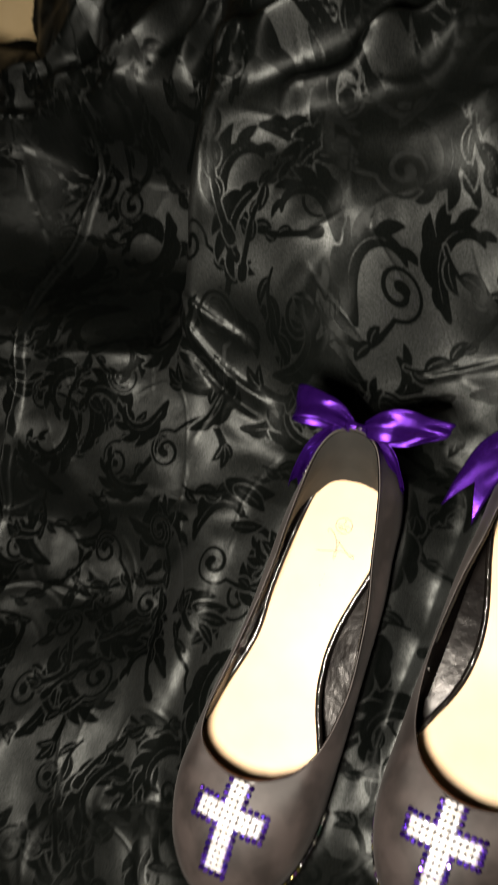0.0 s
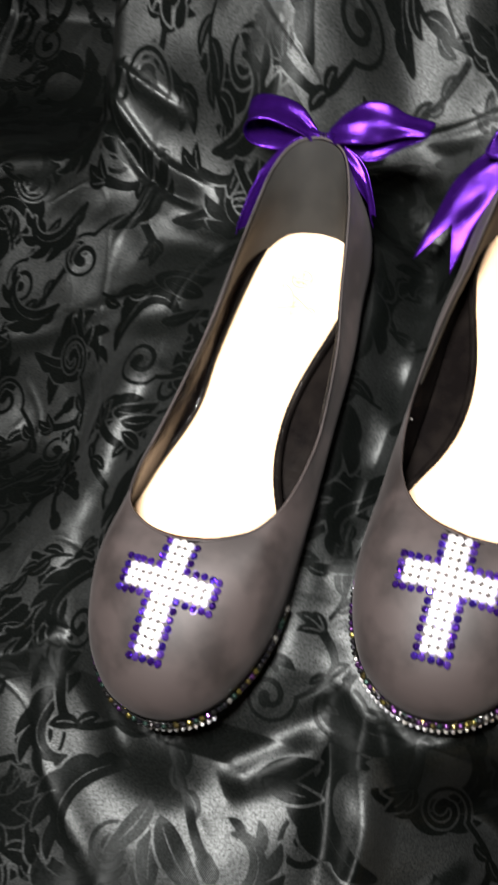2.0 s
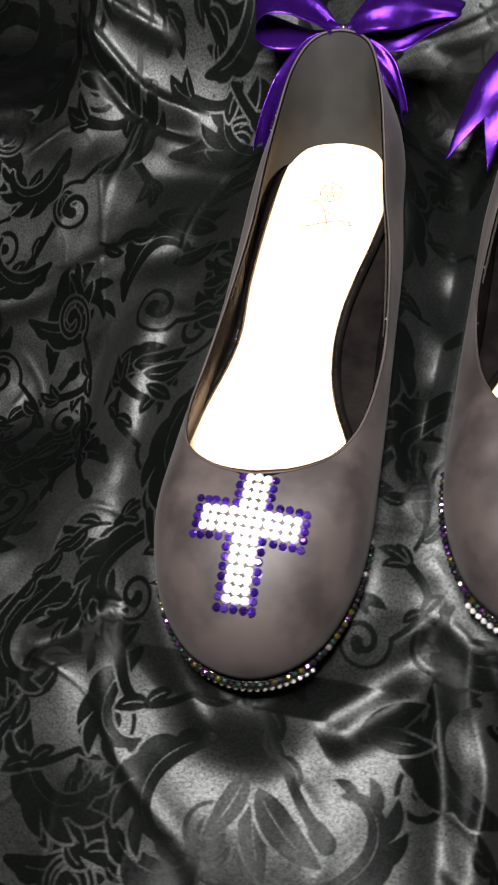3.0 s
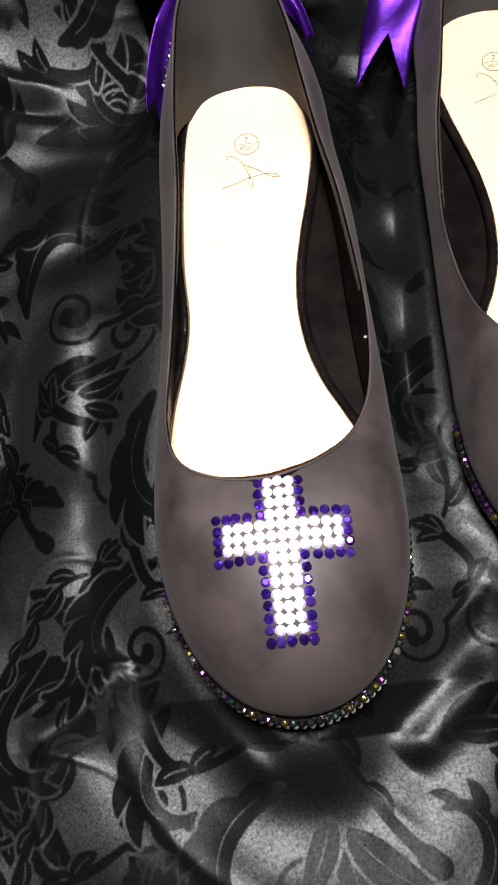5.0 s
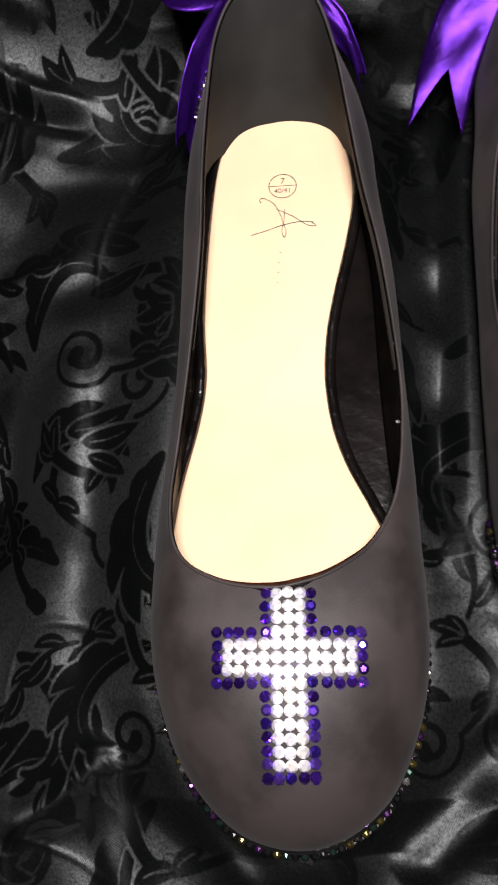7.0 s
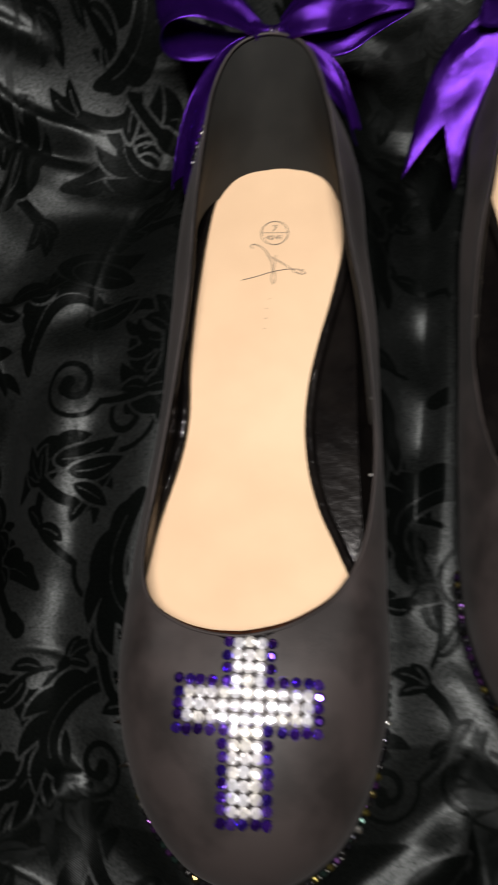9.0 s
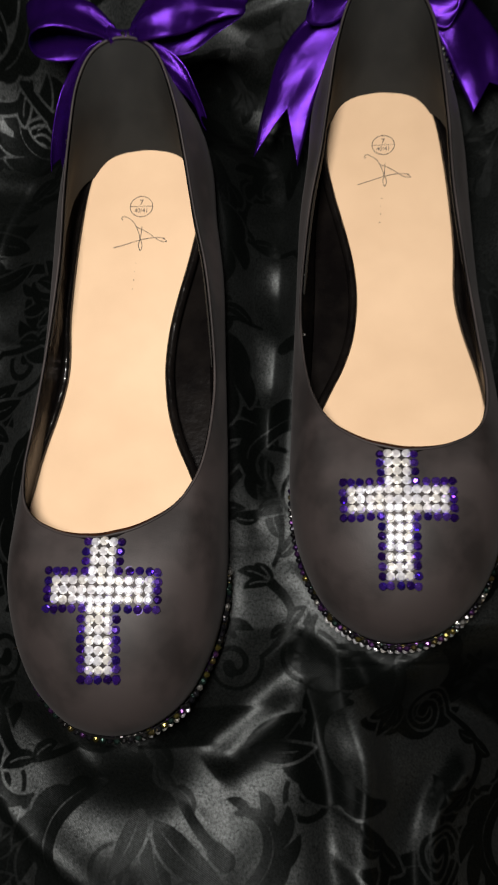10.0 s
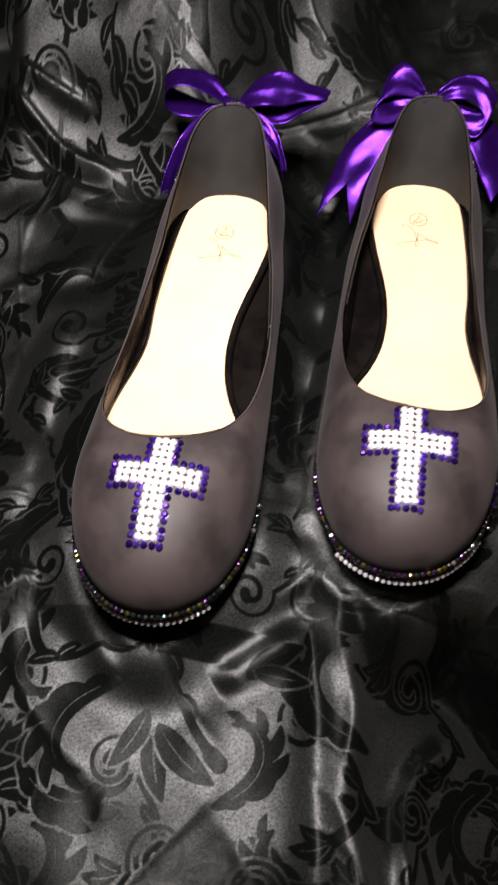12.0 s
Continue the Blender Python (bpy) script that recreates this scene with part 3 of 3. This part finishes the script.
# before the toes it rises a little
height += 0.008 * step(-0.20, -0.30, gy) * step(0.09, 0.05, gx) * step(-0.10, -0.04, gx) + 0.004 * np.exp(-(((gx - 0.01) / 0.075) ** 2 + ((gy + 0.245) / 0.060) ** 2))
height += 0.050 * step(0.10, 0.32, gy) * step(-0.44, -0.24, gx) + 0.004 * step(0.17, 0.30, gy) * waves(5, 0.06, 0.12, 12)
height -= 0.048 * step(-0.078, -0.128, gx) * np.exp(-((gy + 0.080) / np.where(gy < -0.08, 0.075, 0.06)) ** 2)
height -= 0.020 * step(-0.120, -0.230, gx) * step(0.10, 0.0, gy) * step(-0.26, -0.14, gy)
for tall, wide, line in FOLDS:
    d, along = near(line, wide * 0.004)
    height += tall * 0.001 * np.exp(-(d / (wide * 0.001)) ** 2) * step(0, 0.22, along) * step(1, 0.78, along)
# the cloth falls away beyond the long crease by the toes
slant = gx + 0.12 * (gy + 0.2) + 0.0035 * waves(4, 0.05, 0.11, 71)
fall = -0.010 - 0.95 * (slant - 0.088) - 0.25 * (gy + 0.33) + 0.0015 * waves(5, 0.04, 0.09, 61)
past = step(0.082, 0.098, slant) * step(-0.150, -0.225, gy + 0.010 * waves(3, 0.05, 0.09, 73))
height += (np.minimum(height, fall) - height) * past
d, along = near([(136, -232), (122, -248), (119, -272), (124, -305)], 0.02)
height += 0.012 * np.exp(-(d / 0.006) ** 2)
# towards the turned-back corner it lies on the floor
brink = np.maximum(np.maximum(gx + 0.490 + 0.48 * (gy - 0.375), 0.358 - gy), 0)
height += (-0.1235 - height) * np.exp(-(brink / 0.055) ** 2)
height = np.maximum(height, -0.1235)
# shoes press it flat
clear = np.full(gx.shape, 9.0)
for where, flip in ((LEFT, 1), (RIGHT, -1)):
    m = where.inverted()
    lx, ly = (m[0][0] * gx + m[0][1] * gy + m[0][3]) * flip, m[1][0] * gx + m[1][1] * gy + m[1][3]
    half = np.interp(ly, (-0.215, -0.20, -0.17, -0.14, -0.07, 0.0, 0.035, 0.05), (0.0, 0.018, 0.034, 0.040, 0.035, 0.031, 0.02, 0.0))
    inside = np.maximum(np.abs(lx) - half, np.maximum(-0.21 - ly, ly - 0.046))
    inside = np.where(half > 0, inside, np.hypot(lx, np.maximum(-0.21 - ly, ly - 0.046)))
    inside = np.maximum(inside, 0)
    flat = where.translation.z + where[2][0] * lx * flip + where[2][1] * ly - 0.0008 - 0.002 * np.clip((-0.135 - ly) / 0.075, 0, 1) ** 1.6
    keep = 1 - step(0.004, 0.040, inside)
    clear = np.minimum(clear, inside)
    height = height * (1 - keep) + flat * keep
    height = np.where(inside < 0.004, np.minimum(height, flat), height)
height -= 0.010 * np.exp(-((gx - 0.052) / 0.016) ** 2) * step(0.002, 0.012, clear) * step(-0.13, -0.09, gy) * step(0.08, 0.05, gy)
# small rumples where it is caught between the pair
height += 0.0009 * waves(6, 0.020, 0.045, 91) * step(0.003, 0.010, clear) * step(0.02, 0.04, gx) * step(0.11, 0.09, gx) * step(-0.17, -0.14, gy) * step(0.10, 0.06, gy)


veins = []


def blade(x, y, turn, length, bend, fat=0.24):
    """One pointed oval lobe with a fine rib."""
    t = np.linspace(0, 1, 44)
    a = turn + bend * t
    d = length / 43
    px, py = x + np.cumsum(np.cos(a)) * d, y + np.cumsum(np.sin(a)) * d
    lobe = np.stack([px, py, length * fat * np.sin(np.pi * t ** 0.8) ** 0.9 + 0.0001], 1)
    veins.append(np.stack([px, py, np.full(44, 0.00035)], 1)[5:32])
    return lobe


def scroll(x, y, turn, size, hand):
    """A curled tendril of even width with a leafy foot."""
    t = np.linspace(0, 1, 130)
    a = turn + hand * t * 3.0 * math.pi
    r = size * (0.16 + 0.84 * t)
    line = np.stack([x + r * np.cos(a), y + r * np.sin(a), size * (0.085 + 0.02 * np.sin(6 * t))], 1)
    line[:16, 2] = size * 0.2
    out = [line]
    tip, way = line[-1, :2], line[-1, :2] - line[-5, :2]
    way = way / np.linalg.norm(way)
    side = np.array((-way[1], way[0])) * hand
    u = np.linspace(0, 1, 80)[:, None]
    stem = tip + way * u * size * 2.6 - side * size * 1.1 * np.sin(u * 2.8)
    out.append(np.concatenate([stem, size * (0.085 + 0.10 * u)], 1))
    end = stem[-1]
    base_turn = math.atan2(*(stem[-1] - stem[-9])[::-1])
    for k, l in ((-0.9, 0.9), (-0.1, 1.25), (0.7, 1.0)):
        out.append(blade(*end, base_turn + hand * k * 0.7, size * l, hand * 1.0, 0.20))
    mid = stem[32]
    out.append(blade(*mid, base_turn - hand * 1.1, size * 0.95, -hand * 0.9))
    out.append(blade(*mid, base_turn + hand * 0.9, size * 0.8, hand * 0.9))
    return out


def plume(x, y, turn, size, hand):
    """A curled leaf: a swelling spine that bends round, with long rounded fingers on its outer side and short ones within."""
    t = np.linspace(0, 1, 90)
    a = turn + hand * (0.3 * t + 2.7 * t ** 2)
    d = size * 2.5 / 89
    spine = np.stack([x + np.cumsum(np.cos(a)) * d, y + np.cumsum(np.sin(a)) * d, size * (0.04 + 0.16 * np.sin(math.pi * t ** 0.8) ** 0.8)], 1)
    out = [spine]
    for f, side, long in ((0.08, -1, 0.50), (0.24, -1, 0.78), (0.40, -1, 0.90), (0.56, -1, 0.84), (0.72, -1, 0.68), (0.90, -1, 0.50), (0.16, 1, 0.42), (0.36, 1, 0.52), (0.58, 1, 0.40)):
        i = int(f * 89)
        out.append(blade(spine[i, 0], spine[i, 1], a[i] + side * hand * 0.72, size * long, -side * hand * 0.95, 0.18))
    veins[-9:] = [np.concatenate([spine[14:72, :2], np.full((58, 1), 0.0003)], 1)]
    return out


def vine(x, y, turn, size, hand):
    """A swinging stem with large oval leaves on both of its sides and a curl at its end."""
    t = np.linspace(0, 1, 150)
    a = turn + hand * (0.9 * np.sin(3.2 * t) + 4.4 * np.clip(t - 0.55, 0, 1) ** 1.5)
    d = size * 4.0 / 149
    stem = np.stack([x + np.cumsum(np.cos(a)) * d, y + np.cumsum(np.sin(a)) * d, size * (0.045 + 0.06 * t)], 1)
    stem[-9:, 2] = size * 0.17
    leaves = []
    for n, f in enumerate((0.06, 0.16, 0.27, 0.38, 0.50, 0.62)):
        i, side = int(f * 149), hand * (1 if n % 2 else -1)
        leaves.append(blade(stem[i, 0], stem[i, 1], a[i] + side * 0.75, size * (1.0 - 0.08 * n) * (1 if n % 2 else 0.75), -side * 1.1, 0.19))
    return [stem, *leaves]


SCROLLS = [(-79, -46, 2.6, 14, 1), (40, -184, 3.4, 11, 1), (-119, 98, 2.0, 15, -1), (21, -292, 0.6, 13, 1), (58, -300, 2.2, 15, -1), (78, -40, 1.0, 13, 1)]
PLUMES = [(-128, 30, 0.6, 23, 1), (-8, -228, 3.5, 24, 1), (38, -272, 0.5, 20, 1), (70, -75, 0.6, 20, -1), (-78, 76, 0.1, 21, 1), (104, -120, 5.2, 20, 1), (-40, 140, 1.9, 23, 1), (60, 20, 1.4, 19, 1)]
# single leaves: foot, tip and bend
LEAFLETS = [(-92, 6, -54, 6, 0.5), (-84, 3, -57, -6, -0.4), (-78, -20, -54, -15, 0.3), (-84, -76, -58, -69, 0.4), (-78, -80, -55, -77, 0.2), (-76, -85, -60, -94, -0.4),
            (9, -244, 18, -272, 0.5), (10, -243, 37, -263, 0.6), (5, -238, -6, -262, -0.5), (44, -220, 66, -203, -0.5), (47, -216, 70, -216, 0.4)]
weave = np.full(gx.shape, 0.02)
taken = [(x, y) for x, y, *_ in SCROLLS + PLUMES + LEAFLETS]


def stamp_line(field, line, origin, reach):
    """Lowers a field of signed distances round a line of (x, y, radius)."""
    r0, c0 = origin
    for px, py, pr in line:
        k = pr + reach
        w = window(px - k, px + k, py - k, py + k)
        w = (slice(max(r0, w[0].start), max(r0, min(w[0].stop, r0 + field.shape[0]))), slice(max(c0, w[1].start), max(c0, min(w[1].stop, c0 + field.shape[1]))))
        v = (slice(w[0].start - r0, w[0].stop - r0), slice(w[1].start - c0, w[1].stop - c0))
        d = np.hypot(gx[w] - px, gy[w] - py) - pr
        field[v] = np.minimum(field[v], d)


def draw(lines, gap, reach=0.003):
    """Draws one figure into the weave (signed distance, negative inside), parted from the others by a thin gap."""
    ends = np.concatenate(lines)
    lo, hi = ends.min(0) - 0.009, ends.max(0) + 0.009
    here = window(lo[0], hi[0], lo[1], hi[1])
    d = np.full(gx[here].shape, 0.02)
    if d.size:
        for line in lines:
            stamp_line(d, line, (here[0].start, here[1].start), reach)
        rib = np.full(d.shape, 0.02)
        for line in veins:
            stamp_line(rib, line, (here[0].start, here[1].start), 0.0015)
        weave[here] = np.minimum(np.maximum(weave[here], gap - d), np.maximum(d, -rib))
    veins.clear()


fill = random.Random(11)
for row, y in enumerate(range(-430, 570, 28)):
    for col, x in enumerate(range(-650 + 16 * (row % 2), 420, 32)):
        px, py = x + fill.uniform(-6, 6), y + fill.uniform(-6, 6)
        if all(math.hypot(px - a, py - b) > 20 for a, b in taken):
            which, hand = (2 * row + col) % 4, 1 if (row + col // 2) % 2 else -1
            way = 1.6 * math.sin(px * 0.021) + 1.9 * math.cos(py * 0.017 + px * 0.008) + fill.uniform(-0.5, 0.5) + (math.pi if hand < 0 else 0)
            if which == 0:
                draw(scroll(px * 0.001, py * 0.001, way, fill.uniform(0.0115, 0.0150), hand), 0.0011)
            elif which == 2:
                draw(vine(px * 0.001, py * 0.001, way, fill.uniform(0.017, 0.022), hand), 0.0010)
            else:
                draw(plume(px * 0.001, py * 0.001, way, fill.uniform(0.021, 0.027), hand), 0.0011)
for x, y, a, size, hand in PLUMES:
    draw(plume(x * 0.001, y * 0.001, a, size * 0.001, hand), 0.0012)
for x, y, tx, ty, bend in LEAFLETS:
    long, way = math.hypot(tx - x, ty - y) * 0.001, math.atan2(ty - y, tx - x)
    draw([blade(x * 0.001, y * 0.001, way - bend / 2, long * 1.03, bend, 0.17)], 0.0012)
for x, y, a, size, hand in SCROLLS:
    draw(scroll(x * 0.001, y * 0.001, a, size * 0.001, hand), 0.0014)


def damask():
    """Black satin: ground and figure are woven across each other, so that each shines where the other is dull."""
    m, nt, b = material("black damask satin")
    at = nt.nodes.new("ShaderNodeAttribute")
    at.attribute_name = "weave"
    figure = nt.nodes.new("ShaderNodeMapRange")
    figure.interpolation_type = "SMOOTHSTEP"
    figure.inputs["From Min"].default_value, figure.inputs["From Max"].default_value = 0.00035, -0.00035
    nt.links.new(at.outputs["Fac"], figure.inputs["Value"])
    tc = nt.nodes.new("ShaderNodeTexCoord")
    tangent = nt.nodes.new("ShaderNodeTangent")
    tangent.direction_type, tangent.uv_map = "UV_MAP", "UVMap"
    ground, _ = noise_ramp(nt, 14, 0.3, 0.7, (0.0014, 0.0019, 0.0017), (0.0026, 0.0033, 0.0030))
    # fine twill ribs
    ribs = []
    for turn, scale in ((0.5, 520.0), (-1.0, 520.0)):
        mp = nt.nodes.new("ShaderNodeMapping")
        mp.inputs["Rotation"].default_value = (0, 0, turn)
        nt.links.new(tc.outputs["Object"], mp.inputs["Vector"])
        w = node(nt, "ShaderNodeTexWave", Scale=scale, Distortion=2.0, Detail=2.0)
        nt.links.new(mp.outputs["Vector"], w.inputs["Vector"])
        ribs.append(w.outputs["Fac"])
    rib = nt.nodes.new("ShaderNodeMix")
    nt.links.new(figure.outputs["Result"], rib.inputs["Factor"])
    nt.links.new(ribs[0], rib.inputs["A"])
    nt.links.new(ribs[1], rib.inputs["B"])
    bp = node(nt, "ShaderNodeBump", Strength=0.18, Distance=0.0002)
    nt.links.new(rib.outputs["Result"], bp.inputs["Height"])
    grain = node(nt, "ShaderNodeTexNoise", Scale=1300.0, Detail=3.0, Roughness=0.7)
    nt.links.new(tc.outputs["Object"], grain.inputs["Vector"])
    coarse = node(nt, "ShaderNodeBump", Strength=0.3, Distance=0.00025)
    nt.links.new(grain.outputs["Fac"], coarse.inputs["Height"])
    nt.links.new(coarse.outputs["Normal"], bp.inputs["Normal"])
    threads = node(nt, "ShaderNodeTexNoise", Scale=900.0, Detail=4.0, Roughness=0.8)
    nt.links.new(tc.outputs["Object"], threads.inputs["Vector"])
    # the weaves meet in a dull line
    away = nt.nodes.new("ShaderNodeMath")
    away.operation = "ABSOLUTE"
    nt.links.new(at.outputs["Fac"], away.inputs[0])
    outline = nt.nodes.new("ShaderNodeMapRange")
    outline.inputs["From Min"].default_value, outline.inputs["From Max"].default_value = 0.0001, 0.0006
    outline.inputs["To Min"].default_value, outline.inputs["To Max"].default_value = 0.85, 1.0
    nt.links.new(away.outputs[0], outline.inputs["Value"])
    # the long floats of both weaves lie at a slant
    leans = []
    for way in ((0.05, 0.0, 0.0), (0.0, 0.05, 0.0)):
        slant = nt.nodes.new("ShaderNodeVectorMath")
        slant.operation = "ADD"
        slant.inputs[1].default_value = way
        nt.links.new(bp.outputs["Normal"], slant.inputs[0])
        lean = nt.nodes.new("ShaderNodeVectorMath")
        lean.operation = "NORMALIZE"
        nt.links.new(slant.outputs["Vector"], lean.inputs[0])
        leans.append(lean.outputs["Vector"])
    shaders = []
    for rough, turn, spec in ((0.455, 0.0, 0.52), (0.45, 0.25, 0.15)):
        s = b if not shaders else nt.nodes.new("ShaderNodeBsdfPrincipled")
        nt.links.new(ground, s.inputs["Base Color"])
        nt.links.new(tangent.outputs[0], s.inputs["Tangent"])
        nt.links.new(leans[len(shaders)], s.inputs["Normal"])
        s.inputs["Roughness"].default_value, s.inputs["Anisotropic"].default_value = rough, 0.62
        s.inputs["Anisotropic Rotation"].default_value = turn
        sparkle = nt.nodes.new("ShaderNodeMapRange")
        sparkle.inputs["From Min"].default_value, sparkle.inputs["From Max"].default_value = 0.32, 0.68
        sparkle.inputs["To Min"].default_value, sparkle.inputs["To Max"].default_value = spec * 0.35, spec * 1.7
        nt.links.new(threads.outputs["Fac"], sparkle.inputs["Value"])
        dull = node(nt, "ShaderNodeMath")
        dull.operation = "MULTIPLY"
        nt.links.new(sparkle.outputs["Result"], dull.inputs[0])
        nt.links.new(outline.outputs["Result"], dull.inputs[1])
        nt.links.new(dull.outputs[0], s.inputs["Specular IOR Level"])
        s.inputs["Specular Tint"].default_value = (0.91, 0.99, 0.99, 1)
        shaders.append(s)
    mix = nt.nodes.new("ShaderNodeMixShader")
    nt.links.new(figure.outputs["Result"], mix.inputs["Fac"])
    for k, s in enumerate(shaders):
        nt.links.new(s.outputs["BSDF"], mix.inputs[k + 1])
    nt.links.new(mix.outputs["Shader"], nt.nodes["Material Output"].inputs["Surface"])
    return m


def cloth_mesh():
    rows, cols = gx.shape
    # one corner lies turned back, so that the floor shows
    edge = 0.004 * waves(6, 0.03, 0.09, 21)
    gone = (gx < -0.490 - 0.48 * (gy - 0.375) + edge) & (gy > 0.358 + edge)
    me = bpy.data.meshes.new("cloth")
    idx = np.arange(rows * cols).reshape(rows, cols)
    quads = np.stack([idx[:-1, :-1], idx[:-1, 1:], idx[1:, 1:], idx[1:, :-1]], -1).reshape(-1, 4)
    quads = quads[~gone.reshape(-1)[quads].any(1)]
    co = np.stack([gx, gy, height], -1).reshape(-1, 3)
    me.vertices.add(len(co))
    me.vertices.foreach_set("co", co.ravel())
    me.loops.add(quads.size)
    me.loops.foreach_set("vertex_index", quads.ravel())
    me.polygons.add(len(quads))
    me.polygons.foreach_set("loop_start", np.arange(len(quads)) * 4)
    me.polygons.foreach_set("use_smooth", np.ones(len(quads), bool))
    me.update(calc_edges=True)
    me.attributes.new("weave", "FLOAT", "POINT").data.foreach_set("value", weave.ravel())
    me.uv_layers.new(name="UVMap").data.foreach_set("uv", (co[quads.ravel(), :2] * 2).ravel())
    me.materials.append(damask())
    return me


cloth = tagged(new("cloth", cloth_mesh()), "rumpled black satin damask cloth with scrolling leaf figures", "cloth")

# ---- the floor and the room that closes the place ----
FLOORING = simple("pale tan floor", (0.70, 0.54, 0.30), (0.78, 0.61, 0.36), 18, 0.55, 160, 0.0004)


def box(name, size, place, mat, kind="structure"):
    bm = bmesh.new()
    bmesh.ops.create_cube(bm, size=1.0)
    bmesh.ops.scale(bm, vec=size, verts=bm.verts)
    ob = new(name, mesh_of(name, bm, mat, smooth=False))
    ob.location = place
    return tagged(ob, kind=kind)


box("floor", (4.0, 4.0, 0.1), (0, 0, -0.175), FLOORING)
for name, size, place in (("wall_north", (4.2, 0.1, 2.7), (0, 2.05, 1.125)), ("wall_south", (4.2, 0.1, 2.7), (0, -2.05, 1.125)),
                          ("wall_east", (0.1, 4.0, 2.7), (2.05, 0, 1.125)), ("wall_west", (0.1, 4.0, 2.7), (-2.05, 0, 1.125)),
                          ("ceiling", (4.2, 4.2, 0.1), (0, 0, 2.525))):
    box(name, size, place, PLASTER)
